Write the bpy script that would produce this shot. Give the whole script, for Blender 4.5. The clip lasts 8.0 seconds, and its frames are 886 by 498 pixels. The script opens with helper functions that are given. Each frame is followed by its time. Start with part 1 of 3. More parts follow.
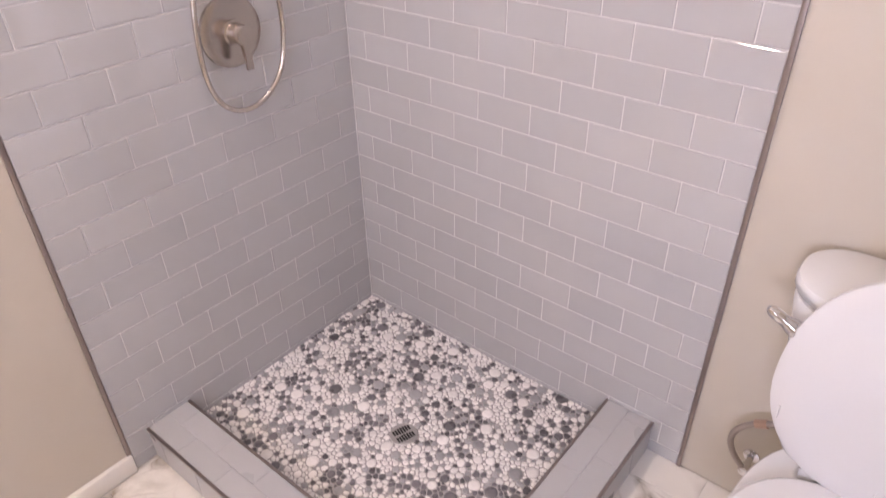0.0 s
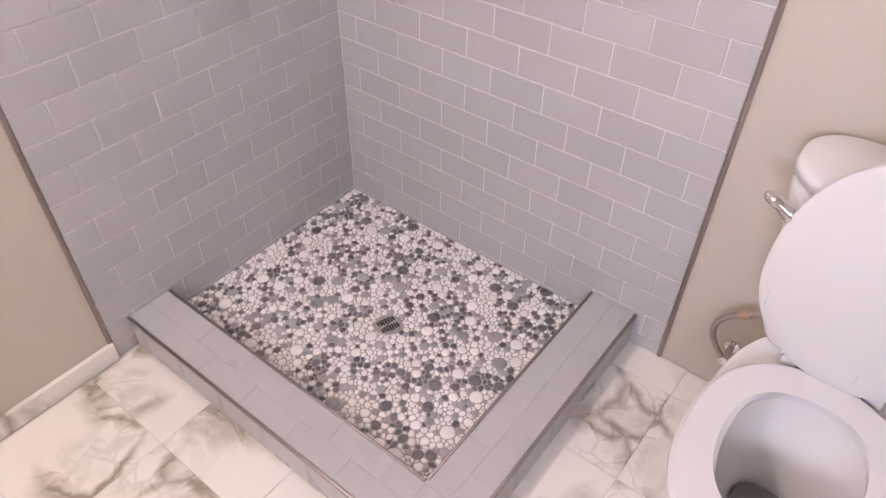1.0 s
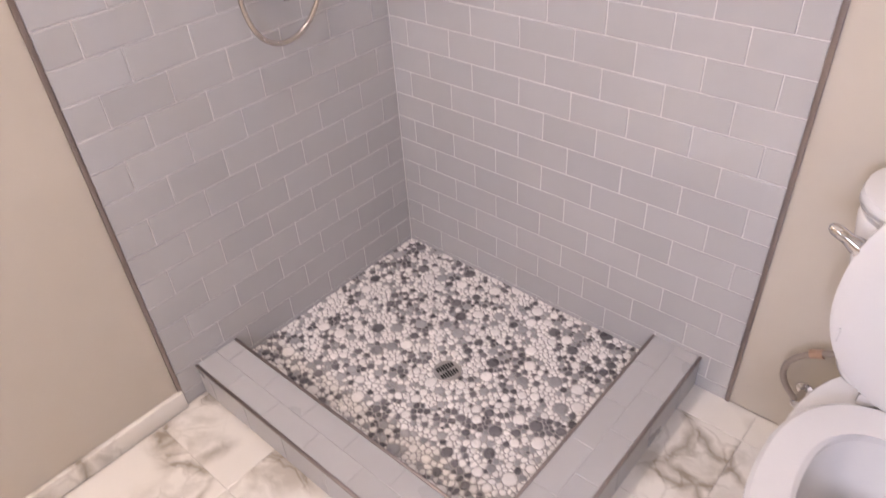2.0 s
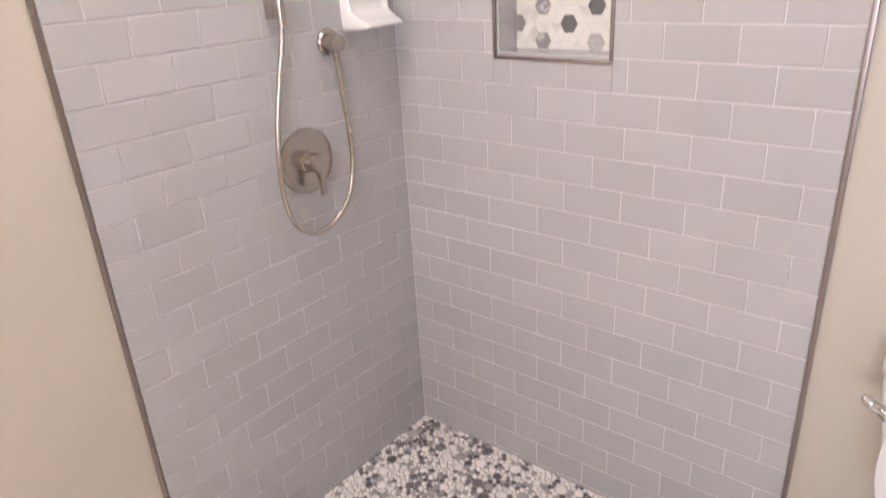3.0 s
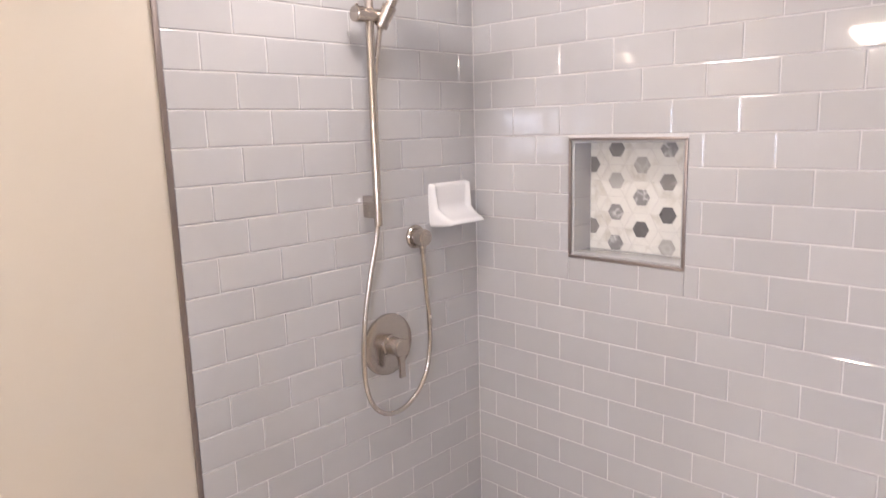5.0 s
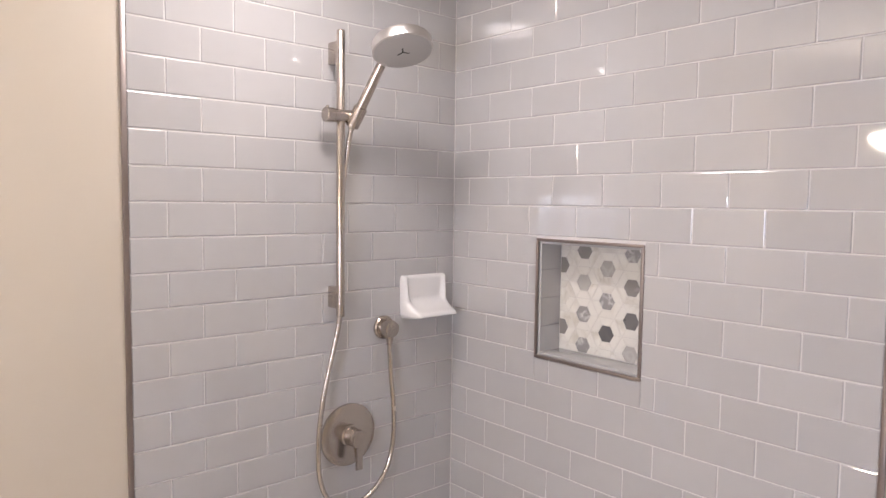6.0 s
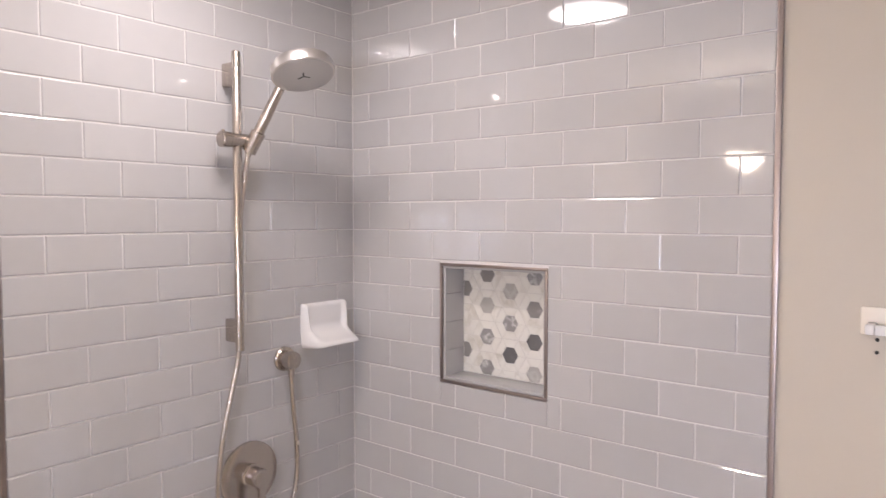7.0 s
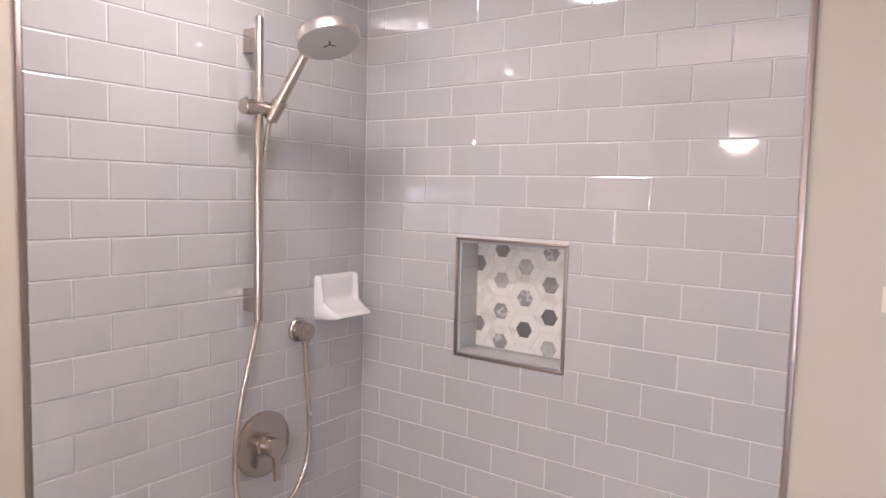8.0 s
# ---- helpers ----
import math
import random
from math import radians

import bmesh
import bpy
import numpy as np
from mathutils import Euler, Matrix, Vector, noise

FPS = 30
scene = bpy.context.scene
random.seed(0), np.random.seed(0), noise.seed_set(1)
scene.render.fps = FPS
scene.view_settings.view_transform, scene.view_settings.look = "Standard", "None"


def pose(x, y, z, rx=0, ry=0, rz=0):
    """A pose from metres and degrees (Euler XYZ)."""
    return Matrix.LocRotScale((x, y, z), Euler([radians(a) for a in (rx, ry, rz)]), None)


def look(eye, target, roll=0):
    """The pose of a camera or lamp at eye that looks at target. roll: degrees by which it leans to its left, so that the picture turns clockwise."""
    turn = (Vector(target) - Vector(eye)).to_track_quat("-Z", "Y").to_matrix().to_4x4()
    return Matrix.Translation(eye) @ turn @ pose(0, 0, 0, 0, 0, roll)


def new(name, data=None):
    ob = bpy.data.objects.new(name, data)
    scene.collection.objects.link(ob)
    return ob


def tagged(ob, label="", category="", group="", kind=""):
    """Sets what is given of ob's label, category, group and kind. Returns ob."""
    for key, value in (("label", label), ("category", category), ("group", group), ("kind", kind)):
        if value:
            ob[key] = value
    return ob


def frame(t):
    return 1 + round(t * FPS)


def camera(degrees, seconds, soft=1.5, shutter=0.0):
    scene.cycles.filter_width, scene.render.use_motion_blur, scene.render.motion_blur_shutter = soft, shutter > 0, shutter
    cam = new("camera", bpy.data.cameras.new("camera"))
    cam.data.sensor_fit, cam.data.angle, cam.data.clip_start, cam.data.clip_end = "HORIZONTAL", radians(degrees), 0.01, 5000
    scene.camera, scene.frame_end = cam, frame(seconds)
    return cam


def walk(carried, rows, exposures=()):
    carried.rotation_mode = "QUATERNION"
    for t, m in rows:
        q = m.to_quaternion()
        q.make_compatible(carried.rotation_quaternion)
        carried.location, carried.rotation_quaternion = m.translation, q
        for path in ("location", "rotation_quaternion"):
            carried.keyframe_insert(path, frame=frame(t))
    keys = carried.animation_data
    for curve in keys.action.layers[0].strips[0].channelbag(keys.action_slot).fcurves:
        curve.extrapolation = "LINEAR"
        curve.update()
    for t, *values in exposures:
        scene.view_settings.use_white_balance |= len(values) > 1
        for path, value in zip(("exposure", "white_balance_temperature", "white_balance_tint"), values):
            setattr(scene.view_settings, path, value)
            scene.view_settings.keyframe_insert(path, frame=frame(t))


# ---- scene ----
cam = camera(66.0, 8.0, 1.25, 0.4)
PATH = [
    (0, (1.435, -1.326, 1.546), (0.38, -0.053, 0.42), -1.0),
    (0.5, (1.422, -1.315, 1.497), (0.458, -0.089, 0.245), -0.1),
    (1, (1.417, -1.331, 1.479), (0.511, -0.151, 0.142), 1.0),
    (1.2, (1.433, -1.334, 1.481), (0.52, -0.175, 0.13), 1.3),
    (2.3, (1.427, -1.39, 1.476), (0.277, -0.166, 0.391), -4.7),
    (2.5, (1.394, -1.43, 1.49), (0.24, -0.122, 0.512), -4.4),
    (3, (1.356, -1.475, 1.535), (0.18, -0.065, 0.743), -3.3),
    (3.5, (1.338, -1.546, 1.615), (0.153, -0.045, 1.029), -4.1),
    (4, (1.386, -1.535, 1.627), (0.215, -0.003, 1.096), -3.5),
    (4.5, (1.31, -1.576, 1.64), (0.145, -0.02, 1.17), -2.5),
    (4.7, (1.324, -1.569, 1.635), (0.067, -0.072, 1.212), -2.8),
    (5.8, (1.485, -1.434, 1.684), (0.008, -0.096, 1.519), 1.3),
    (6, (1.532, -1.382, 1.699), (0.03, -0.068, 1.56), 0.7),
    (6.5, (1.553, -1.354, 1.715), (0.097, 0.015, 1.65), -1.0),
    (7, (1.466, -1.423, 1.728), (0.226, 0.144, 1.633), 0.0),
    (7.5, (1.412, -1.475, 1.728), (0.285, 0.172, 1.594), 1.0),
    (8, (1.367, -1.506, 1.719), (0.205, 0.114, 1.558), 1.4),
]
EXPOSURES = [(0.0, 0.2, 6480, 23), (1.2, 0.18, 6470, 24), (2.5, 0.18, 6590, 18), (3.5, 0.2, 6640, 15), (4.5, 0.21, 6590, 15), (6.0, -0.08, 6530, 14), (8.0, -0.14, 6530, 18)]
walk(cam, [(t, look(eye, target, roll)) for t, eye, target, roll in PATH], EXPOSURES)

# ---- light ----
world = bpy.data.worlds.new("world")
scene.world = world
world.use_nodes = True
wn = world.node_tree
sky = wn.nodes.new("ShaderNodeTexSky")
sky.sky_type = "NISHITA"
sky.sun_disc = False
sky.sun_elevation, sky.sun_rotation = radians(40), radians(120)
wn.links.new(sky.outputs[0], wn.nodes["Background"].inputs[0])
wn.nodes["Background"].inputs[1].default_value = 0.10

W_LAMP = 5.6        # shower ceiling light, watts of its diffuser lamp
W_WINDOW = 25.0


def area(name, m, size_x, size_y, power, colour, shape="RECTANGLE", spread=180):
    lamp = bpy.data.lights.new(name, "AREA")
    lamp.shape, lamp.size, lamp.size_y = shape, size_x, size_y
    lamp.energy, lamp.color, lamp.spread = power, colour, radians(spread)
    ob = new(name, lamp)
    ob.matrix_world = m
    return ob


# ---- sizes ----
PITCH, COURSE, LINE0 = 0.157, 0.0784, 1.612      # tile pitch along, course height, height of the niche's top joint
GROUT = 0.0029
CEIL = 2.41
LEFT_END, BACK_END = 0.9305, 1.1495                # where the tiling ends on the two walls
ROOM_X, ROOM_Y = 2.30, -2.70
NX0, NX1, NZ0, NZ1, ND = 0.3385, 0.650, 1.292, 1.597, 0.088   # niche opening inside its metal edge
PAN_Z, CURB_Z = 0.032, 0.110
CURB_Y0, CURB_Y1 = -0.737, -0.870                # front curb, inner and outer edge
CURB_X0, CURB_X1 = 0.926, 1.065                  # side curb


# ---- materials ----
def material(name, colour, rough=0.5, metal=0.0, grain=60.0, vary=0.06, stain=4.0, stain_amount=0.06, bump=0.05,
             bump_scale=None, spec=0.5, coat=0.0, piece="", piece_amount=0.08, rough_vary=0.08):
    """Colour with variation at two scales, fine relief, and a little difference from piece to piece."""
    m = bpy.data.materials.new(name)
    m.use_nodes = True
    n, l = m.node_tree.nodes, m.node_tree.links
    b = n["Principled BSDF"]
    co = n.new("ShaderNodeTexCoord").outputs["Object"]
    if piece == "object":
        info = n.new("ShaderNodeObjectInfo")
        add = n.new("ShaderNodeVectorMath")
        add.operation = "ADD"
        mul = n.new("ShaderNodeVectorMath")
        mul.operation = "SCALE"
        comb = n.new("ShaderNodeCombineXYZ")
        for i in range(3):
            l.new(info.outputs["Random"], comb.inputs[i])
        l.new(comb.outputs[0], mul.inputs[0])
        mul.inputs["Scale"].default_value = 37.0
        l.new(co, add.inputs[0]), l.new(mul.outputs[0], add.inputs[1])
        co = add.outputs[0]
        rnd = info.outputs["Random"]
    elif piece == "island":
        rnd = n.new("ShaderNodeNewGeometry").outputs["Random Per Island"]

    def noise_at(scale, detail=4.0):
        t = n.new("ShaderNodeTexNoise")
        t.inputs["Scale"].default_value, t.inputs["Detail"].default_value = scale, detail
        l.new(co, t.inputs["Vector"])
        return t.outputs["Fac"]

    def maths(op, a, c, clamp=False):
        t = n.new("ShaderNodeMath")
        t.operation, t.use_clamp = op, clamp
        for i, v in enumerate((a, c)):
            if isinstance(v, (int, float)):
                t.inputs[i].default_value = v
            else:
                l.new(v, t.inputs[i])
        return t.outputs[0]

    fine, broad = noise_at(grain), noise_at(stain, 3.0)
    value = maths("ADD", maths("MULTIPLY", maths("SUBTRACT", fine, 0.5), 2 * vary),
                  maths("MULTIPLY", maths("SUBTRACT", broad, 0.5), 2 * stain_amount))
    if piece:
        value = maths("ADD", value, maths("MULTIPLY", maths("SUBTRACT", rnd, 0.5), 2 * piece_amount))
    value = maths("ADD", value, 1.0)
    tint = n.new("ShaderNodeHueSaturation")
    tint.inputs["Color"].default_value = (*colour, 1)
    l.new(value, tint.inputs["Value"])
    l.new(tint.outputs[0], b.inputs["Base Color"])
    l.new(maths("ADD", maths("MULTIPLY", maths("SUBTRACT", broad, 0.5), 2 * rough_vary), rough, True), b.inputs["Roughness"])
    b.inputs["Metallic"].default_value = metal
    b.inputs["Specular IOR Level"].default_value = spec
    b.inputs["Coat Weight"].default_value = coat
    b.inputs["Coat Roughness"].default_value = 0.05
    if bump:
        t = n.new("ShaderNodeBump")
        t.inputs["Strength"].default_value, t.inputs["Distance"].default_value = bump, 0.002
        l.new(noise_at(bump_scale, 2.0) if bump_scale else fine, t.inputs["Height"])
        l.new(t.outputs[0], b.inputs["Normal"])
    return m


def marble(name, light, vein, scale, sharp=0.035, piece=True, cluster=0.9, gates=(0.46, 0.58), cloud=0.0):
    m = material(name, light, 0.22, grain=25, vary=0.02, stain=3, stain_amount=0.03, bump=0.02, piece="object" if piece else "", piece_amount=0.02)
    n, l = m.node_tree.nodes, m.node_tree.links
    b = n["Principled BSDF"]
    co = n.new("ShaderNodeTexCoord").outputs["Object"]
    info = n.new("ShaderNodeObjectInfo")
    mul = n.new("ShaderNodeMath")
    mul.operation = "MULTIPLY"
    mul.inputs[1].default_value = 53.0
    l.new(info.outputs["Random"], mul.inputs[0])
    warp = n.new("ShaderNodeTexNoise")
    warp.noise_dimensions = "4D"
    warp.inputs["Scale"].default_value, warp.inputs["Detail"].default_value = scale * 1.1, 5
    l.new(co, warp.inputs["Vector"]), l.new(mul.outputs[0], warp.inputs["W"])
    mix = n.new("ShaderNodeMixRGB")
    mix.blend_type = "ADD"
    mix.inputs[0].default_value = 0.55 / scale * 1.6
    l.new(co, mix.inputs[1]), l.new(warp.outputs["Color"], mix.inputs[2])
    total = None
    for k, (s, lo, w) in enumerate(((scale, sharp, 0.9), (scale * 2.3, sharp * 0.6, 0.30))):
        vor = n.new("ShaderNodeTexVoronoi")
        vor.feature, vor.voronoi_dimensions = "DISTANCE_TO_EDGE", "4D"
        vor.inputs["Scale"].default_value = s
        l.new(mix.outputs[0], vor.inputs["Vector"]), l.new(mul.outputs[0], vor.inputs["W"])
        ramp = n.new("ShaderNodeMapRange")
        ramp.inputs["From Min"].default_value, ramp.inputs["From Max"].default_value = 0.0, lo * 3
        ramp.inputs["To Min"].default_value, ramp.inputs["To Max"].default_value = w, 0.0
        l.new(vor.outputs["Distance"], ramp.inputs["Value"])
        out = ramp.outputs[0]
        patch = n.new("ShaderNodeTexNoise")
        patch.noise_dimensions = "4D"
        patch.inputs["Scale"].default_value = scale * cluster
        l.new(co, patch.inputs["Vector"]), l.new(mul.outputs[0], patch.inputs["W"])
        gate = n.new("ShaderNodeMapRange")
        gate.inputs["From Min"].default_value, gate.inputs["From Max"].default_value = gates
        l.new(patch.outputs["Fac"], gate.inputs["Value"])
        g = n.new("ShaderNodeMath")
        g.operation = "MULTIPLY"
        l.new(out, g.inputs[0]), l.new(gate.outputs[0], g.inputs[1])
        if total is None:
            total = g.outputs[0]
        else:
            a = n.new("ShaderNodeMath")
            a.operation, a.use_clamp = "ADD", True
            l.new(total, a.inputs[0]), l.new(g.outputs[0], a.inputs[1])
            total = a.outputs[0]
    if cloud:
        mist = n.new("ShaderNodeTexNoise")
        mist.noise_dimensions = "4D"
        mist.inputs["Scale"].default_value, mist.inputs["Detail"].default_value = scale * 2.2, 6
        l.new(mix.outputs[0], mist.inputs["Vector"]), l.new(mul.outputs[0], mist.inputs["W"])
        lift = n.new("ShaderNodeMapRange")
        lift.inputs["From Min"].default_value, lift.inputs["From Max"].default_value = 0.48, 0.66
        lift.inputs["To Max"].default_value = cloud
        l.new(mist.outputs["Fac"], lift.inputs["Value"])
        g = n.new("ShaderNodeMath")
        g.operation = "MULTIPLY"
        l.new(lift.outputs[0], g.inputs[0]), l.new(gate.outputs[0], g.inputs[1])
        a = n.new("ShaderNodeMath")
        a.operation = "MAXIMUM"
        l.new(total, a.inputs[0]), l.new(g.outputs[0], a.inputs[1])
        total = a.outputs[0]
    base = b.inputs["Base Color"].links[0].from_socket
    fin = n.new("ShaderNodeMixRGB")
    l.new(total, fin.inputs[0]), l.new(base, fin.inputs[1])
    fin.inputs[2].default_value = (*vein, 1)
    l.new(fin.outputs[0], b.inputs["Base Color"])
    return m


def glow(name, colour, strength):
    m = bpy.data.materials.new(name)
    m.use_nodes = True
    b = m.node_tree.nodes["Principled BSDF"]
    b.inputs["Base Color"].default_value = (0.8, 0.8, 0.8, 1)
    b.inputs["Emission Color"].default_value = (*colour, 1)
    b.inputs["Emission Strength"].default_value = strength
    return m


GLAZE = material("glazed_tile", (0.450, 0.440, 0.440), 0.045, grain=30, vary=0.02, stain=7, stain_amount=0.03, bump=0.07, bump_scale=9.0, spec=1.0,
                 piece="object", piece_amount=0.035, rough_vary=0.015)
CURB_GLAZE = material("curb_tile", (0.440, 0.430, 0.432), 0.30, grain=60, vary=0.02, stain=7, stain_amount=0.03, bump=0.05, bump_scale=12.0, piece="object", piece_amount=0.02)
GROUT_M = material("grout", (0.625, 0.610, 0.598), 0.85, grain=400, vary=0.05, stain=5, bump=0.3)
PAINT = material("wall_paint", (0.530, 0.474, 0.399), 0.55, grain=350, vary=0.012, stain=2, stain_amount=0.02, bump=0.10)
CURB_GROUT = material("curb_grout", (0.50, 0.485, 0.475), 0.8, grain=400, vary=0.05, stain=5, bump=0.2)
CEIL_M = material("ceiling_paint", (0.80, 0.78, 0.75), 0.7, grain=300, vary=0.01, stain=2, stain_amount=0.02, bump=0.1)
TRIM_M = material("painted_trim", (0.76, 0.70, 0.62), 0.4, grain=80, vary=0.02, stain=5, stain_amount=0.03)
NICKEL = material("brushed_nickel", (0.50, 0.447, 0.405), 0.25, 1.0, grain=500, vary=0.03, stain=20, stain_amount=0.03, bump=0.015, rough_vary=0.04)
EDGE_M = material("nickel_edge_profile", (0.34, 0.29, 0.275), 0.40, 1.0, grain=300, vary=0.05, stain=12, stain_amount=0.06, bump=0.05)
CHROME = material("chrome", (0.72, 0.70, 0.70), 0.08, 1.0, grain=100, vary=0.01, stain=10, stain_amount=0.02, bump=0.0)
DARK = material("dark_slot", (0.02, 0.018, 0.016), 0.7, grain=200)
SATIN = material("satin_silver", (0.66, 0.63, 0.61), 0.34, 1.0, grain=600, vary=0.03, stain=20, stain_amount=0.02, bump=0.01)
NOZZLE = material("grey_spray_face", (0.50, 0.485, 0.48), 0.45, grain=300, vary=0.05)
CERAMIC = material("white_ceramic", (0.74, 0.725, 0.72), 0.10, grain=50, vary=0.01, stain=4, stain_amount=0.015, bump=0.02, bump_scale=8)
PLASTIC = material("white_seat_plastic", (0.69, 0.675, 0.675), 0.22, grain=200, vary=0.01, stain=4, stain_amount=0.015, bump=0.02)
HOSE_BRIGHT = material("polished_metal_hose", (0.62, 0.56, 0.51), 0.24, 1.0, grain=900, vary=0.06, stain=30, stain_amount=0.03, bump=0.05)
HOSE_M = material("braided_hose", (0.42, 0.36, 0.32), 0.4, 0.7, grain=700, vary=0.15, bump=0.5)
COPPER = material("brass_fitting", (0.60, 0.42, 0.33), 0.35, 1.0, grain=200, vary=0.08)
WATER = material("bowl_water", (0.16, 0.15, 0.13), 0.03, grain=20, bump=0.02)
STONE_W = material("white_pebble", (0.84, 0.80, 0.77), 0.30, grain=90, vary=0.05, stain=30, stain_amount=0.05, bump=0.08, piece="island", piece_amount=0.09)
STONE_G = material("grey_pebble", (0.36, 0.345, 0.35), 0.30, grain=90, vary=0.08, stain=30, stain_amount=0.10, bump=0.08, piece="island", piece_amount=0.22)
STONE_D = material("dark_pebble", (0.155, 0.142, 0.150), 0.28, grain=90, vary=0.12, stain=30, stain_amount=0.12, bump=0.08, piece="island", piece_amount=0.30)
STONE_W1 = material("white_pebble_single", (0.84, 0.80, 0.77), 0.30, grain=90, vary=0.05, stain=30, stain_amount=0.05, bump=0.08, piece="object", piece_amount=0.09)
STONE_G1 = material("grey_pebble_single", (0.36, 0.345, 0.35), 0.30, grain=90, vary=0.08, stain=30, stain_amount=0.10, bump=0.08, piece="object", piece_amount=0.22)
STONE_D1 = material("dark_pebble_single", (0.155, 0.142, 0.150), 0.28, grain=90, vary=0.12, stain=30, stain_amount=0.12, bump=0.08, piece="object", piece_amount=0.30)
MARBLE = marble("veined_marble_tile", (0.80, 0.755, 0.69), (0.33, 0.28, 0.22), 4.6, 0.030, cluster=0.5, gates=(0.49, 0.57), cloud=0.6)
MOSAIC_GROUT = material("mosaic_grout", (0.60, 0.575, 0.54), 0.8, grain=300, vary=0.04, stain=5, bump=0.2)
MARBLE_W = marble("white_marble_mosaic", (0.70, 0.68, 0.63), (0.56, 0.53, 0.47), 9.0)
MARBLE_L = marble("light_grey_marble_mosaic", (0.40, 0.38, 0.355), (0.47, 0.45, 0.43), 18.0)
MARBLE_S = marble("streaked_marble_mosaic", (0.27, 0.26, 0.255), (0.58, 0.56, 0.545), 34.0, 0.05)
MARBLE_G = marble("grey_marble_mosaic", (0.24, 0.225, 0.215), (0.33, 0.31, 0.30), 22.0)
MARBLE_D = material("dark_marble_mosaic", (0.13, 0.125, 0.125), 0.3, grain=60, vary=0.2, stain=25, stain_amount=0.2, piece="object")
PEBBLE_GROUT = material("pebble_grout", (0.41, 0.38, 0.365), 0.85, grain=400, vary=0.08, stain=8, stain_amount=0.08, bump=0.3)
FLOOR_GROUT = material("floor_grout", (0.70, 0.655, 0.59), 0.85, grain=400, vary=0.05, bump=0.3)
GLASS = bpy.data.materials.new("window_glass")
GLASS.use_nodes = True
GLASS.node_tree.nodes["Principled BSDF"].inputs["Transmission Weight"].default_value = 1.0
GLASS.node_tree.nodes["Principled BSDF"].inputs["Roughness"].default_value = 0.0
LAMP_GLOW = glow("lamp_diffuser", (1.0, 0.95, 0.90), 14.0)
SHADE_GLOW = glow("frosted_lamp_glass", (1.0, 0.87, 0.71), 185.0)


# ---- mesh helpers ----
def origin(ob):
    v = Vector((0, 0, 0))
    while ob is not None:
        v += ob.location
        ob = ob.parent
    return v


def smooth(bm, angle=35):
    for f in bm.faces:
        f.smooth = True
    for e in bm.edges:
        if len(e.link_faces) == 2 and e.calc_face_angle(0) > radians(angle):
            e.smooth = False


def part(name, bm, mat, parent=None, label="", flat=False):
    """One mesh object from a bmesh in world metres, under a thing or a part."""
    if parent is not None:
        bmesh.ops.translate(bm, verts=bm.verts, vec=-origin(parent))
    bmesh.ops.recalc_face_normals(bm, faces=bm.faces)
    if not flat:
        smooth(bm)
    me = bpy.data.meshes.new(name)
    bm.to_mesh(me)
    bm.free()
    for m in (mat if isinstance(mat, (list, tuple)) else (mat,)):
        me.materials.append(m)
    ob = new(name, me)
    if parent is not None:
        ob.parent = parent
    if label:
        tagged(ob, label)
    return ob


def thing(name, at, label, category, group="", kind=""):
    ob = new(name)
    ob.location = at
    ob.empty_display_size = 0.05
    return tagged(ob, label, category, group, kind)


def box(bm, x0, x1, y0, y1, z0, z1, bevel=0.0, seg=2):
    made = bmesh.ops.create_cube(bm, size=1.0)["verts"]
    for v in made:
        v.co = Vector(((x0 + x1) / 2 + v.co.x * (x1 - x0), (y0 + y1) / 2 + v.co.y * (y1 - y0), (z0 + z1) / 2 + v.co.z * (z1 - z0)))
    if bevel:
        edges = list({e for v in made for e in v.link_edges})
        bmesh.ops.bevel(bm, geom=edges, offset=bevel, segments=seg, affect="EDGES", profile=0.5)
    return bm


def boxed(*a, **k):
    return box(bmesh.new(), *a, **k)


def rings(bm, loops, close_ends=True):
    """Skin between closed loops of equal length."""
    rows = [[bm.verts.new(p) for p in lp] for lp in loops]
    n = len(rows[0])
    for a, b in zip(rows, rows[1:]):
        for i in range(n):
            bm.faces.new((a[i], a[(i + 1) % n], b[(i + 1) % n], b[i]))
    if close_ends:
        bm.faces.new(rows[0][::-1])
        bm.faces.new(rows[-1])
    return bm


def turned(base, axis, profile, seg=32):
    """A turned shape: profile of (distance along the axis, radius) from base."""
    axis = Vector(axis).normalized()
    a = axis.orthogonal().normalized()
    b = axis.cross(a)
    base = Vector(base)
    loops = [[base + axis * d + (a * math.cos(t) + b * math.sin(t)) * max(r, 1e-4) for t in (2 * math.pi * i / seg for i in range(seg))]
             for d, r in profile]
    return rings(bmesh.new(), loops)


def tube(points, radius, seg=12, steps=8):
    """A round tube along a smooth line through the points."""
    p = [Vector(q) for q in points]
    p = [2 * p[0] - p[1]] + p + [2 * p[-1] - p[-2]]
    line = []
    for i in range(1, len(p) - 2):
        for s in range(steps):
            t = s / steps
            line.append(0.5 * (2 * p[i] + (p[i + 1] - p[i - 1]) * t + (2 * p[i - 1] - 5 * p[i] + 4 * p[i + 1] - p[i + 2]) * t * t
                               + (3 * p[i] - p[i - 1] - 3 * p[i + 1] + p[i + 2]) * t ** 3))
    line.append(p[-2])
    loops, side = [], None
    for i, q in enumerate(line):
        d = (line[min(i + 1, len(line) - 1)] - line[max(i - 1, 0)]).normalized()
        side = d.orthogonal().normalized() if side is None else (side - d * side.dot(d)).normalized()
        up = d.cross(side)
        loops.append([q + (side * math.cos(a) + up * math.sin(a)) * radius for a in (2 * math.pi * k / seg for k in range(seg))])
    return rings(bmesh.new(), loops)


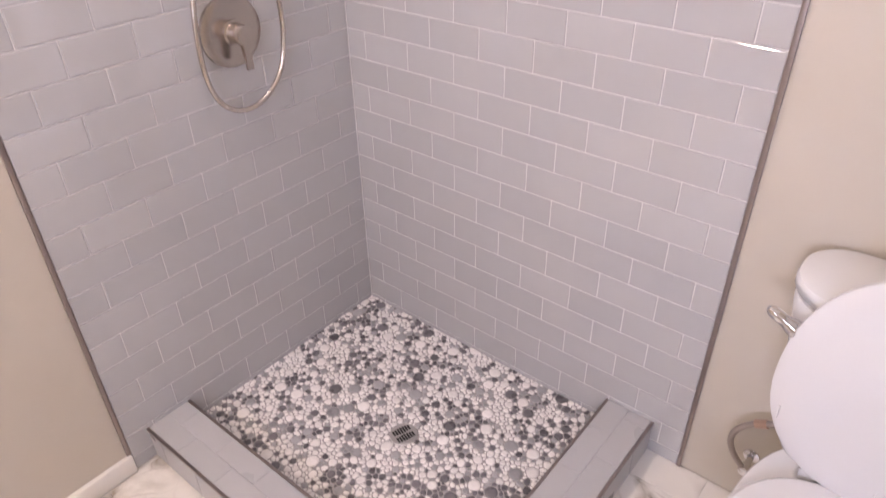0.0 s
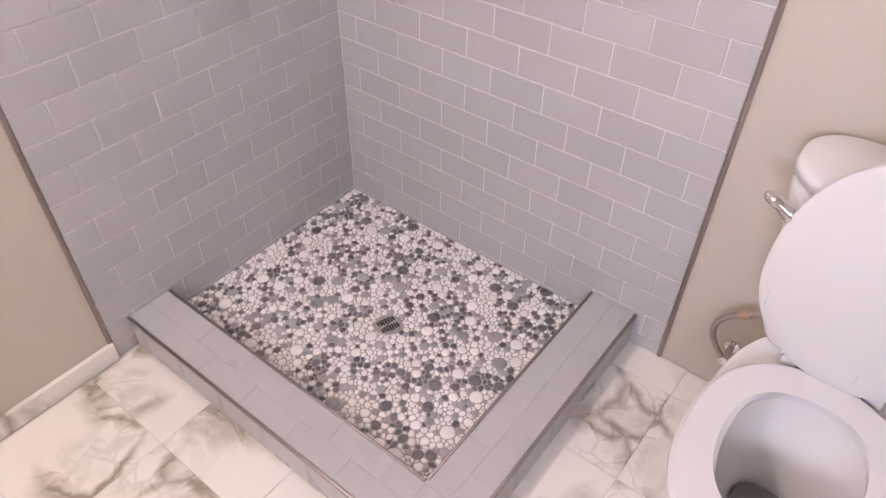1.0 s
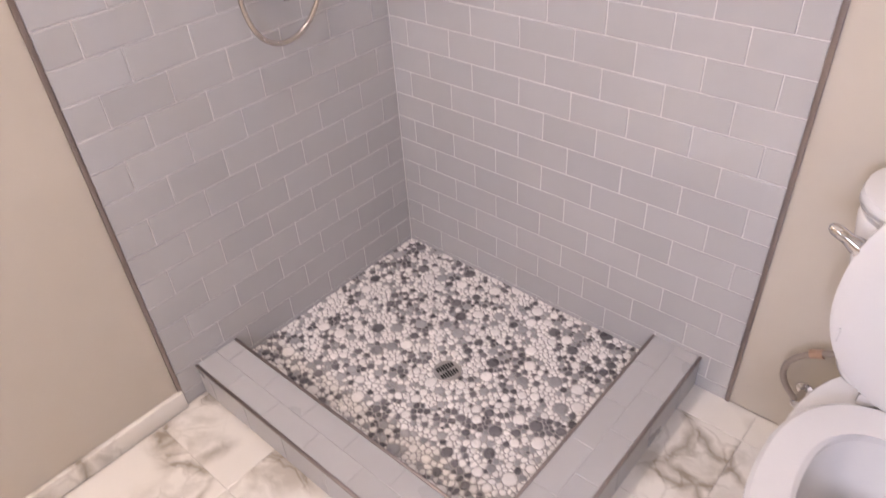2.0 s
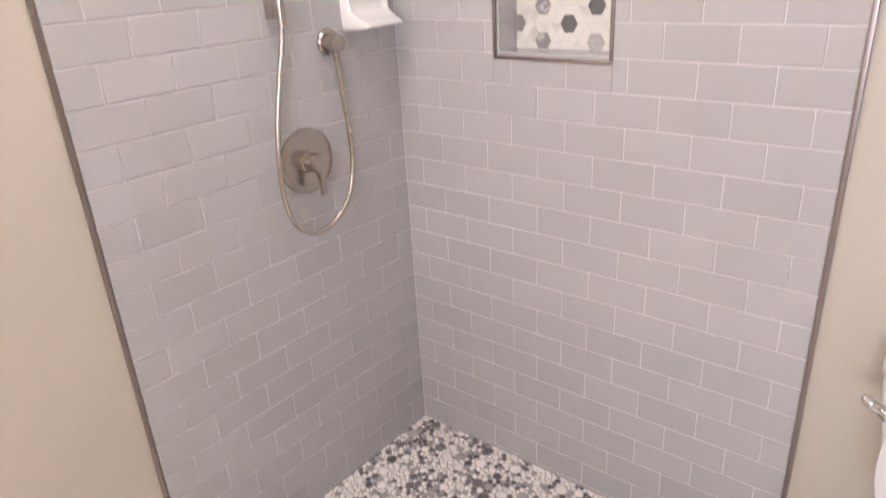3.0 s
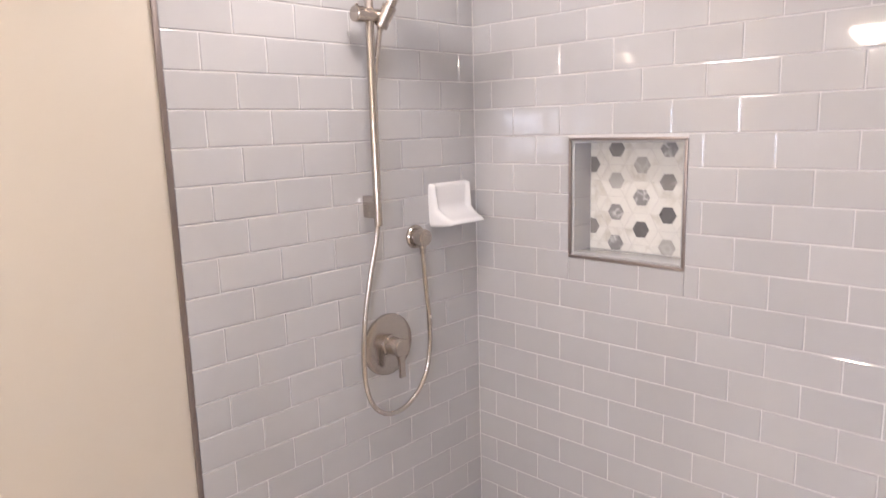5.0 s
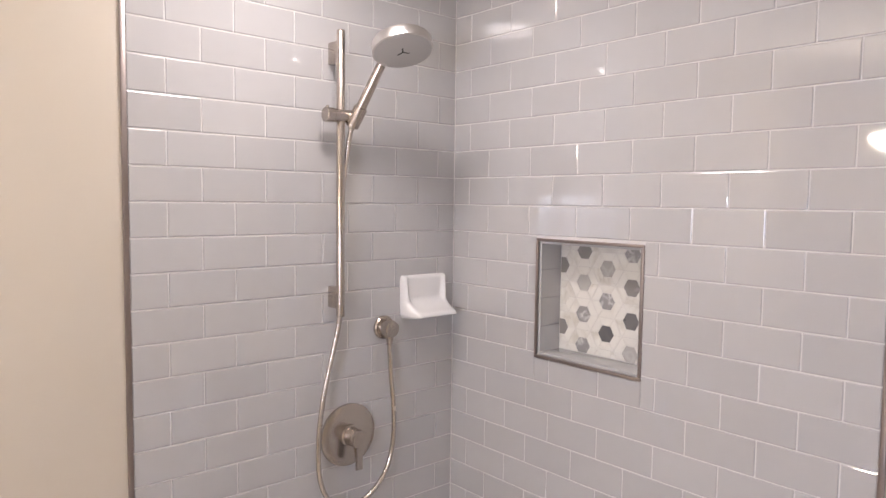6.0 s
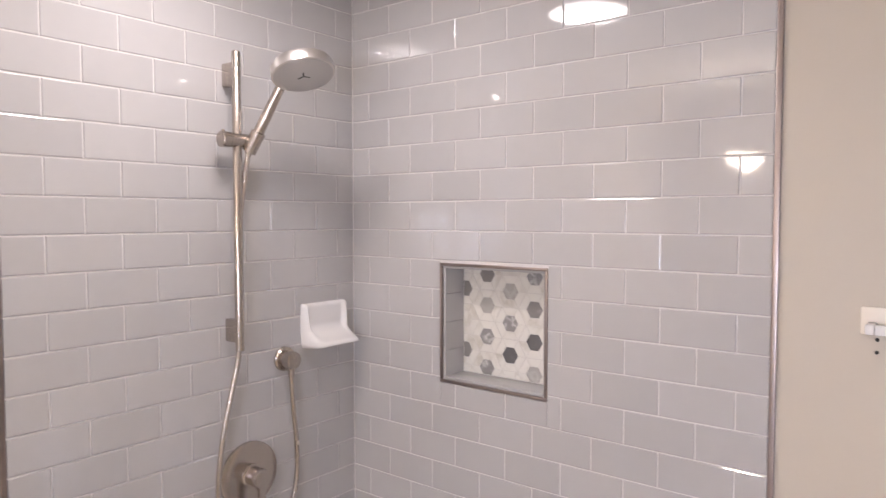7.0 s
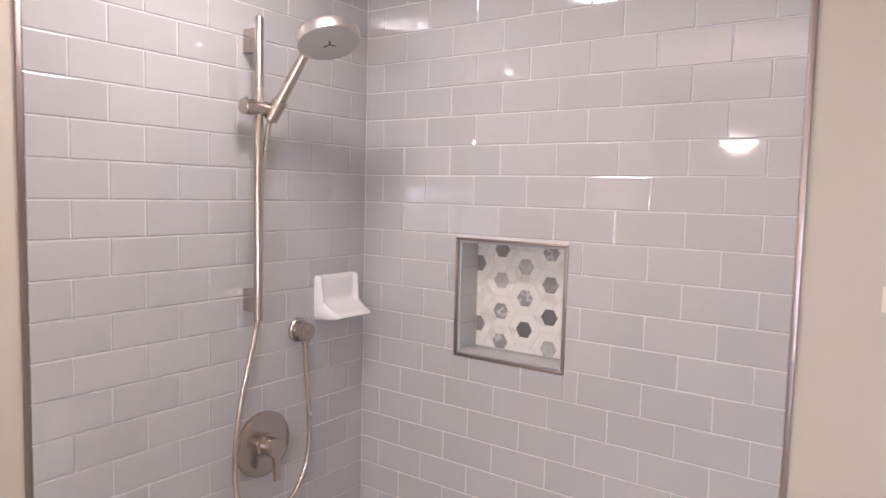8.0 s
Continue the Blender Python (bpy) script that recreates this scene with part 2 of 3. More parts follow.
def shared(name, me, parent, m):
    """A piece on shared mesh data under its parent; m is its world pose."""
    ob = new(name, me)
    ob.parent = parent
    ob.matrix_basis = Matrix.Translation(-origin(parent)) @ m
    return ob


def mesh_of(name, bm, mat):
    bmesh.ops.recalc_face_normals(bm, faces=bm.faces)
    me = bpy.data.meshes.new(name)
    bm.to_mesh(me)
    bm.free()
    me.materials.append(mat)
    return me


TILES = {}


def tile_mesh(w, h, mat=None, soft=0.0015, thick=0.007):
    """A tile in its own plane: x along, y up, face towards +z at 0, with a softened edge."""
    mat = mat or GLAZE
    key = (round(w, 4), round(h, 4), mat.name)
    if key not in TILES:
        def loop(inset, z):
            a, b = w / 2 - inset, h / 2 - inset
            return [(-a, -b, z), (a, -b, z), (a, b, z), (-a, b, z)]
        bm = rings(bmesh.new(), [loop(0, -thick), loop(0, -soft), loop(soft * 0.35, -soft * 0.35), loop(soft * 1.3, 0)])
        TILES[key] = mesh_of("tile", bm, mat)
    return TILES[key]


def spans(length, offset):
    """Joint positions from 0 to length with joints at offset + k * PITCH."""
    cuts = [0.0]
    u = offset
    while u < length - 0.004:
        if u > 0.004:
            cuts.append(u)
        u += PITCH
    return list(zip(cuts, cuts[1:] + [length]))

# ---- structure ----
floor = tagged(part("floor", boxed(-0.12, ROOM_X + 0.12, ROOM_Y - 0.12, 0.22, -0.12, -0.003), FLOOR_GROUT), "grouted bed under square veined marble floor tiles", "floor", kind="structure")
ceiling = tagged(part("ceiling", boxed(-0.12, ROOM_X + 0.12, ROOM_Y - 0.12, 0.22, CEIL, CEIL + 0.1), CEIL_M), "plain off-white painted ceiling", "ceiling", kind="structure")


def back_wall():
    bm = bmesh.new()
    y0, y1 = 0.002, 0.20
    for x0, x1, z0, z1 in ((-0.12, NX0, 0, CEIL), (NX1, BACK_END, 0, CEIL), (NX0, NX1, 0, NZ0), (NX0, NX1, NZ1, CEIL)):
        box(bm, x0, x1, y0, y1, z0, z1)
    box(bm, NX0, NX1, ND, y1, NZ0, NZ1)
    return bm


wall_back = tagged(part("wall_back", back_wall(), GROUT_M), "grouted shower wall behind glossy pale grey subway tiles", "wall", kind="structure")
wall_left = tagged(part("wall_left", boxed(-0.12, -0.002, -LEFT_END, 0.002, 0, CEIL), GROUT_M), "grouted shower wall behind glossy pale grey subway tiles", "wall", kind="structure")
tagged(part("wall_painted_back", boxed(BACK_END, ROOM_X + 0.12, 0.006, 0.20, 0, CEIL), PAINT), "cream painted wall behind the toilet", "wall", kind="structure")
tagged(part("wall_painted_left", boxed(-0.12, -0.006, ROOM_Y - 0.12, -LEFT_END, 0, CEIL), PAINT), "cream painted wall beside the shower", "wall", kind="structure")
tagged(part("wall_east", boxed(ROOM_X, ROOM_X + 0.12, ROOM_Y, 0.006, 0, CEIL), PAINT), "cream painted wall", "wall", kind="structure")

# wall with the window, opposite the shower
WX0, WX1, WZ0, WZ1 = 1.24, 2.10, 1.34, 1.80


def south_wall():
    bm = bmesh.new()
    for x0, x1, z0, z1 in ((-0.006, WX0, 0, CEIL), (WX1, ROOM_X, 0, CEIL), (WX0, WX1, 0, WZ0), (WX0, WX1, WZ1, CEIL)):
        box(bm, x0, x1, ROOM_Y - 0.12, ROOM_Y, z0, z1)
    return bm


tagged(part("wall_south", south_wall(), PAINT), "cream painted wall with a window", "wall", kind="structure")
window = thing("window_1", ((WX0 + WX1) / 2, ROOM_Y, WZ0), "white framed window with small panes, daylight behind", "window", kind="structure")
bm = bmesh.new()
for x0, x1, z0, z1 in ((WX0, WX0 + 0.05, WZ0, WZ1), (WX1 - 0.05, WX1, WZ0, WZ1), (WX0 + 0.05, WX1 - 0.05, WZ0, WZ0 + 0.05), (WX0 + 0.05, WX1 - 0.05, WZ1 - 0.05, WZ1)):
    box(bm, x0, x1, ROOM_Y - 0.08, ROOM_Y - 0.02, z0, z1, 0.004, 1)
part("window_frame", bm, TRIM_M, window)
for i in range(1, 4):
    x = WX0 + 0.05 + (WX1 - WX0 - 0.1) * i / 4
    part("muntin", boxed(x - 0.011, x + 0.011, ROOM_Y - 0.066, ROOM_Y - 0.034, WZ0 + 0.05, WZ1 - 0.05), TRIM_M, window)
for i in range(1, 2):
    z = WZ0 + 0.05 + (WZ1 - WZ0 - 0.1) * i / 2
    part("muntin", boxed(WX0 + 0.05, WX1 - 0.05, ROOM_Y - 0.064, ROOM_Y - 0.036, z - 0.011, z + 0.011), TRIM_M, window)
pane = part("pane", boxed(WX0 + 0.05, WX1 - 0.05, ROOM_Y - 0.052, ROOM_Y - 0.048, WZ0 + 0.05, WZ1 - 0.05), GLASS, window)
pane.visible_shadow = False
area("window_daylight", look(((WX0 + WX1) / 2, ROOM_Y - 0.10, (WZ0 + WZ1) / 2), (1.45, 0.0, 0.35)), WX1 - WX0 - 0.1, WZ1 - WZ0 - 0.1, W_WINDOW, (0.72, 0.80, 1.0), spread=150)

# metal edge profiles where the tiling ends, and round the niche
tagged(part("trim", boxed(-0.005, 0.0015, -LEFT_END - 0.011, -LEFT_END + 0.0005, 0.062, CEIL, 0.0012, 2), EDGE_M), "slim brushed nickel edge profile ending the tiles", "trim", group="tile edge profiles", kind="structure")
tagged(part("trim", boxed(BACK_END - 0.0005, BACK_END + 0.011, -0.0015, 0.007, 0.0, CEIL, 0.0012, 2), EDGE_M), "slim brushed nickel edge profile ending the tiles", "trim", group="tile edge profiles", kind="structure")

# baseboards on the painted walls
def baseboard(x0, x1, y0, y1):
    tagged(part("baseboard", boxed(x0, x1, y0, y1, 0, 0.062, 0.004, 2), MARBLE), "low veined marble baseboard", "baseboard", kind="structure")


baseboard(-0.006, 0.010, ROOM_Y, -LEFT_END - 0.001)
baseboard(0.010, ROOM_X, ROOM_Y, ROOM_Y + 0.014)
baseboard(ROOM_X - 0.014, ROOM_X, ROOM_Y + 0.014, 0.006)

# niche: metal edge, lining, mosaic
niche = thing("wall_niche", ((NX0 + NX1) / 2, 0, NZ0), "recessed shower niche edged in brushed nickel, hexagon marble mosaic back", "niche", kind="structure")
E_ = 0.008
part("edge", boxed(NX0 - E_, NX1 + E_, -0.003, 0.006, NZ1, NZ1 + E_, 0.002), EDGE_M, niche)
part("edge", boxed(NX0 - E_, NX1 + E_, -0.003, 0.006, NZ0 - E_, NZ0, 0.002), EDGE_M, niche)
part("edge", boxed(NX0 - E_, NX0, -0.003, 0.006, NZ0, NZ1, 0.002), EDGE_M, niche)
part("edge", boxed(NX1, NX1 + E_, -0.003, 0.006, NZ0, NZ1, 0.002), EDGE_M, niche)
for k in range(4):
    za, zb = NZ0 + (NZ1 - NZ0) * k / 4 + 0.0002, NZ0 + (NZ1 - NZ0) * (k + 1) / 4 - 0.0002
    for xa, xb in ((NX0, NX0 + 0.006), (NX1 - 0.006, NX1)):
        part("lining_tile", boxed(xa, xb, 0.006, ND - 0.001, za, zb, 0.0006, 1), GLAZE, niche)
part("lining", boxed(NX0 + 0.006, NX1 - 0.006, 0.006, ND - 0.001, NZ1 - 0.006, NZ1), GLAZE, niche)
part("shelf", boxed(NX0 + 0.006, NX1 - 0.006, 0.004, ND - 0.001, NZ0, NZ0 + 0.008, 0.0015), GLAZE, niche, "glossy pale grey tiled ledge")

part("mosaic_bed", boxed(NX0 + 0.006, NX1 - 0.006, ND - 0.0006, ND - 0.0002, NZ0 + 0.008, NZ1 - 0.006), MOSAIC_GROUT, niche)


def clip_poly(poly, x0, x1, z0, z1):
    for a, s, lim in ((0, 1, x1), (0, -1, -x0), (1, 1, z1), (1, -1, -z0)):
        out = []
        for i, p in enumerate(poly):
            q = poly[(i + 1) % len(poly)]
            dp, dq = lim - s * p[a], lim - s * q[a]
            if dp >= 0:
                out.append(p)
            if (dp > 0) != (dq > 0) and dp != dq:
                t = dp / (dp - dq)
                out.append((p[0] + (q[0] - p[0]) * t, p[1] + (q[1] - p[1]) * t))
        poly = out
        if len(poly) < 3:
            return []
    return poly


def chip(poly, mat):
    """A flat mosaic chip on the niche's back."""
    poly = clip_poly(poly, NX0 + 0.007, NX1 - 0.007, NZ0 + 0.009, NZ1 - 0.007)
    if len(poly) < 3:
        return
    cx, cz = sum(p[0] for p in poly) / len(poly), sum(p[1] for p in poly) / len(poly)
    far = max(math.hypot(p[0] - cx, p[1] - cz) for p in poly)
    if far < 0.006:
        return
    face = [(p[0] + (cx - p[0]) * 0.0007 / far, p[1] + (cz - p[1]) * 0.0007 / far) for p in poly]
    bm = rings(bmesh.new(), [[(p[0], ND, p[1]) for p in poly], [(p[0], ND - 0.0010, p[1]) for p in poly], [(p[0], ND - 0.0014, p[1]) for p in face]])
    part("mosaic_chip", bm, mat, niche, flat=True)


HEX_A, HEX_R = 0.0845, 0.0247
DX = HEX_A * math.sqrt(3) / 2 * 1.005
rnd = random.Random(4)
CHIPS = {(0, 0): MARBLE_D, (1, 0): MARBLE_D, (0, 1): MARBLE_S, (0, 2): MARBLE_L, (1, 1): MARBLE_G, (1, 2): MARBLE_S, (1, -1): MARBLE_L,
         (-1, 0): MARBLE_S, (-1, 1): MARBLE_L, (-1, 2): MARBLE_G, (-1, -1): MARBLE_S, (-2, 1): MARBLE_W}
for i in range(-3, 3):
    for j in range(-4, 5):
        cx = 0.497 + i * DX
        cz = 1.362 + j * HEX_A + (0.5 * HEX_A if i % 2 else 0)
        corner = [(math.cos(math.pi / 3 * k), math.sin(math.pi / 3 * k)) for k in range(6)]
        mat = CHIPS.get((i, j), MARBLE_G)
        chip([(cx + c * (HEX_R - 0.0008), cz + s * (HEX_R - 0.0008)) for c, s in corner], mat)
        R = HEX_A / math.sqrt(3)
        for k in range(6):
            (c0, s0), (c1, s1) = corner[k], corner[(k + 1) % 6]
            quad = [(cx + c0 * (HEX_R + 0.0008), cz + s0 * (HEX_R + 0.0008)), (cx + c0 * (R - 0.0008), cz + s0 * (R - 0.0008)),
                    (cx + c1 * (R - 0.0008), cz + s1 * (R - 0.0008)), (cx + c1 * (HEX_R + 0.0008), cz + s1 * (HEX_R + 0.0008))]
            mx, mz = sum(q[0] for q in quad) / 4, sum(q[1] for q in quad) / 4
            chip([(mx + (q[0] - mx) * 0.965, mz + (q[1] - mz) * 0.965) for q in quad], MARBLE_W)

# curbs
curb = thing("shower_curb", ((CURB_X0 + CURB_X1) / 2, (CURB_Y0 + CURB_Y1) / 2, 0), "low L-shaped shower curb clad in pale grey tile with metal edges", "curb", kind="structure")
T_ = 0.0016
part("core", boxed(0.0, CURB_X1 - T_, CURB_Y1 + T_, CURB_Y0 - T_, 0, CURB_Z - T_), CURB_GROUT, curb)
part("core", boxed(CURB_X0 + T_, CURB_X1 - T_, CURB_Y0 - T_, 0.0, 0, CURB_Z - T_), CURB_GROUT, curb)
for a in ((0.0, CURB_X1, CURB_Y1 - 0.002, CURB_Y1 + 0.006), (0.0, CURB_X0, CURB_Y0 - 0.006, CURB_Y0 + 0.002)):
    part("edge", boxed(*a, CURB_Z - 0.010, CURB_Z + 0.001, 0.0015), EDGE_M, curb, "slim brushed nickel edge profile")
for a in ((CURB_X1 - 0.006, CURB_X1 + 0.002, CURB_Y1 + 0.006, 0.0), (CURB_X0 - 0.002, CURB_X0 + 0.006, CURB_Y0 + 0.002, 0.0)):
    part("edge", boxed(*a, CURB_Z - 0.010, CURB_Z + 0.001, 0.0015), EDGE_M, curb, "slim brushed nickel edge profile")

# pan: bed and round drain
DRAIN = Vector((0.514, -0.403, PAN_Z))
pan = thing("shower_pan", (DRAIN.x, DRAIN.y, 0), "shower floor of white, grey and dark river pebbles in pale grout", "shower floor", kind="structure")
part("grout_bed", boxed(0.0, CURB_X0 + T_, CURB_Y0 - T_, 0.0, 0.001, PAN_Z - 0.0025), PEBBLE_GROUT, pan)

drain = thing("shower_drain", DRAIN, "round brushed nickel floor drain with slotted grate", "drain")
part("rim", turned(DRAIN - Vector((0, 0, 0.004)), (0, 0, 1), ((0, 0.040), (0.0045, 0.040), (0.0055, 0.039), (0.0055, 0.032))), SATIN, drain)
part("grate", turned(DRAIN - Vector((0, 0, 0.004)), (0, 0, 1), ((0, 0.0318), (0.0040, 0.0318), (0.0046, 0.031))), SATIN, drain)
for row in (-1, 1):
    for k in range(-3, 4):
        half = 0.0118 - 0.0011 * abs(k)
        bm = boxed(-half, half, -0.0028, 0.0028, 0, 0.0017)
        m = Matrix.Translation(DRAIN + Vector((0, 0, 0.0002))) @ Matrix.Rotation(radians(-20), 4, "Z") @ Matrix.Translation((row * 0.0135, k * 0.0078, 0))
        bmesh.ops.transform(bm, matrix=m, verts=bm.verts)
        part("slot", bm, DARK, drain)

# ---- shower fittings ----
BAR_X, BAR_Y = 0.052, -0.435
bar = thing("shower_slide_bar", (0.0, BAR_Y, 1.40), "brushed nickel shower slide bar on two square wall brackets", "slide bar")
part("rail", turned((BAR_X, BAR_Y, 1.400), (0, 0, 1), ((0, 0.0090), (0.002, 0.0107), (0.720, 0.0107), (0.723, 0.0090))), NICKEL, bar)
for z in (1.4475, 2.071):
    part("bracket", boxed(0.0002, BAR_X + 0.003, BAR_Y - 0.006, BAR_Y + 0.012, z - 0.028, z + 0.028, 0.0025), NICKEL, bar)
SL = Vector((BAR_X, -0.481, 1.911))
slider = part("slider", turned(SL, (0, 1, 0), ((0, 0.0170), (0.0015, 0.0188), (0.022, 0.0188), (0.024, 0.0170), (0.080, 0.0170), (0.082, 0.0155))), NICKEL, bar)
part("button", turned(SL + Vector((0.0, 0.008, 0.016)), (0, 0, 1), ((0, 0.004), (0.006, 0.004), (0.007, 0.003)), 12), NICKEL, slider)
HOLD = Vector((BAR_X + 0.020, -0.400, 1.911))
FN = Vector((0.36, -0.10, -0.925)).normalized()                # way the spray looks
HC = Vector((0.205, -0.359, 2.066))                            # middle of the head
inward = (HOLD - HC - FN * (HOLD - HC).dot(FN)).normalized()
RIM = HC + inward * 0.066 - FN * 0.002                         # where the handle meets the head
HD = (RIM - HOLD).normalized()                                 # way of the handle
H_LEN = (RIM - HOLD).length
part("cradle", turned(HOLD - HD * 0.030, HD, ((0, 0.0150), (0.001, 0.0168), (0.054, 0.0180), (0.055, 0.0165))), NICKEL, slider)

shower = thing("hand_shower", HOLD, "brushed nickel hand shower with round grey spray face, in its cradle", "hand shower")
part("handle", turned(HOLD - HD * 0.036, HD, ((0, 0.0085), (0.008, 0.0105), (0.07, 0.0132), (0.100, 0.0128), (H_LEN + 0.012, 0.0118), (H_LEN + 0.026, 0.0112))), NICKEL, shower)
part("neck", turned(HOLD + HD * (H_LEN - 0.012), HD, ((0, 0.0118), (0.002, 0.0132), (0.010, 0.0135), (0.022, 0.0125))), SATIN, shower)
head = part("head", turned(HC, -FN, ((-0.009, 0.0715), (-0.008, 0.0738), (0.012, 0.0742), (0.019, 0.0705), (0.022, 0.062), (0.024, 0.032), (0.0245, 0.002)), 48), SATIN, shower, "satin silver round head")
face = part("spray_face", turned(HC + FN * 0.007, FN, ((-0.004, 0.0700), (0.0030, 0.0700), (0.0040, 0.0675), (0.0044, 0.002)), 48), NOZZLE, shower, "grey spray face with nozzles")
fa = FN.orthogonal().normalized()
fb = FN.cross(fa)
for k in range(3):
    a = math.radians(120 * k + 25)
    q = HC + FN * 0.0110 + (fa * math.cos(a) + fb * math.sin(a)) * 0.0085
    bm = boxed(-0.008, 0.008, -0.0017, 0.0017, 0, 0.001)
    rot = Matrix((fa * math.cos(a) + fb * math.sin(a), -fa * math.sin(a) + fb * math.cos(a), FN)).transposed().to_4x4()
    bmesh.ops.transform(bm, matrix=Matrix.Translation(q) @ rot, verts=bm.verts)
    part("jet_opening", bm, DARK, face)
bm = bmesh.new()
for ring, count in ((0.028, 14), (0.040, 20), (0.051, 26), (0.061, 32)):
    for k in range(count):
        a = 2 * math.pi * k / count
        q = HC + FN * 0.0108 + (fa * math.cos(a) + fb * math.sin(a)) * ring
        lp = [[q + FN * d + (fa * math.cos(t) + fb * math.sin(t)) * r for t in (math.pi / 3 * i for i in range(6))] for d, r in ((-0.001, 0.0016), (0.0012, 0.0011))]
        rings(bm, lp)
tagged(part("nozzles", bm, NOZZLE, face), kind="stuff")

# wall elbow and hose
ELB = Vector((0.0, -0.261, 1.346))
elbow = thing("hose_outlet", ELB, "round brushed nickel wall outlet for the shower hose", "wall outlet")
part("rosette", turned(ELB + Vector((0.0002, 0, 0)), (1, 0, 0), ((0, 0.0330), (0.006, 0.0330), (0.010, 0.0300), (0.011, 0.018))), NICKEL, elbow)
part("body", turned(ELB + Vector((0.008, 0, 0)), (1, 0, 0), ((0, 0.0225), (0.030, 0.0240), (0.036, 0.0225), (0.038, 0.017))), NICKEL, elbow)
part("nipple", turned(ELB + Vector((0.030, 0, -0.010)), (0, 0, -1), ((0, 0.0105), (0.018, 0.0105), (0.020, 0.009), (0.034, 0.0085))), NICKEL, elbow)
hose = tagged(part("shower_hose", tube(((HOLD - HD * 0.034)[:], (0.050, -0.414, 1.82), (0.038, -0.422, 1.70), (0.037, -0.425, 1.55), (0.046, -0.432, 1.43), (0.043, -0.436, 1.37), (0.037, -0.455, 1.28), (0.035, -0.477, 1.18),
    (0.035, -0.490, 1.07), (0.034, -0.483, 0.971), (0.033, -0.450, 0.907), (0.033, -0.392, 0.880), (0.033, -0.326, 0.896), (0.033, -0.272, 0.950), (0.032, -0.248, 1.03), (0.032, -0.247, 1.12), (0.031, -0.256, 1.22), (0.030, -0.261, 1.305)),
    0.0068), HOSE_BRIGHT), "flexible brushed metal shower hose hanging in a loop", "shower hose")

# mixer
VC = Vector((0.0, -0.379, 1.066))
valve = thing("shower_valve", VC, "brushed nickel single-lever shower valve with large round plate", "shower valve")
part("plate", turned(VC + Vector((0.0002, 0, 0)), (1, 0, 0), ((0, 0.0850), (0.004, 0.0855), (0.008, 0.0845), (0.0105, 0.0805), (0.0115, 0.060), (0.012, 0.028)), 56), NICKEL, valve)
part("hub", turned(VC + Vector((0.010, 0, 0)), (1, 0, 0), ((0, 0.0300), (0.008, 0.0295), (0.010, 0.0245), (0.050, 0.0245), (0.054, 0.0230), (0.055, 0.018))), NICKEL, valve)
bm = bmesh.new()
rings(bm, [[(x, VC.y + dy, VC.z + dz) for dy, dz, x in ((-w, z, x0), (w, z, x0), (w, z, x1), (-w, z, x1))] for z, w, x0, x1 in
           ((-0.012, 0.0105, 0.036, 0.060), (-0.030, 0.0105, 0.049, 0.0605), (-0.055, 0.0100, 0.0525, 0.061), (-0.082, 0.0100, 0.0535, 0.0615))])
bmesh.ops.bevel(bm, geom=bm.edges[:], offset=0.0015, segments=2, affect="EDGES")
part("lever", bm, NICKEL, valve)

# ceramic soap dish
SY0, SY1, SZ0, SZ1 = -0.203, -0.040, 1.365, 1.487


def soap_dish():
    bm = bmesh.new()
    nu, nv = 44, 40
    grid = []
    for j in range(nv + 1):
        v = j / nv
        row = []
        for i in range(nu + 1):
            u = 2 * i / nu - 1
            au = abs(u)
            dip = min(max((0.54 - v) / 0.38, 0), 1)
            inner = 0.012 + 0.066 * dip ** 2.2
            if v < 0.14:
                inner += 0.010 * math.sin(min((0.14 - v) / 0.10, 1) * math.pi / 2)
            rise = min(max((0.40 - v) / 0.26, 0), 1)
            cheek = 0.024 + 0.010 * (1 - v) + 0.046 * rise ** 1.5
            edge = 0.74 - 0.20 * (1 - v) ** 2
            side = min(max((au - edge) / 0.17, 0), 1)
            side = side * side * (3 - 2 * side)
            x = inner * (1 - side) + max(cheek, inner) * side
            round_ = max(au ** 14, (2 * abs(v - 0.5)) ** 16)
            x *= 1 - 0.75 * round_
            w = (1.0 - 0.10 * max(0.35 - v, 0)) * (1 - 0.05 * max((v - 0.88) / 0.12, 0) ** 2 - 0.05 * max((0.10 - v) / 0.10, 0) ** 2)
            row.append(bm.verts.new((x, (SY0 + SY1) / 2 + u * w * (SY1 - SY0) / 2, SZ0 + v * (SZ1 - SZ0))))
        grid.append(row)
    for j in range(nv):
        for i in range(nu):
            bm.faces.new((grid[j][i], grid[j][i + 1], grid[j + 1][i + 1], grid[j + 1][i]))
    rim = [grid[0][i] for i in range(nu + 1)] + [grid[j][nu] for j in range(1, nv + 1)] + [grid[nv][i] for i in range(nu - 1, -1, -1)] + [grid[j][0] for j in range(nv - 1, 0, -1)]
    back = [bm.verts.new((0.0003, p.co.y, p.co.z)) for p in rim]
    for k in range(len(rim)):
        bm.faces.new((rim[k], back[k], back[(k + 1) % len(rim)], rim[(k + 1) % len(rim)]))
    bm.faces.new(back)
    bmesh.ops.smooth_vert(bm, verts=[v for v in bm.verts if v.co.x > 0.001], factor=0.5, use_axis_x=True, use_axis_y=True, use_axis_z=True)
    return bm


dish = tagged(part("soap_dish", soap_dish(), CERAMIC), "white glazed ceramic soap dish fixed to the tiled wall", "soap dish")

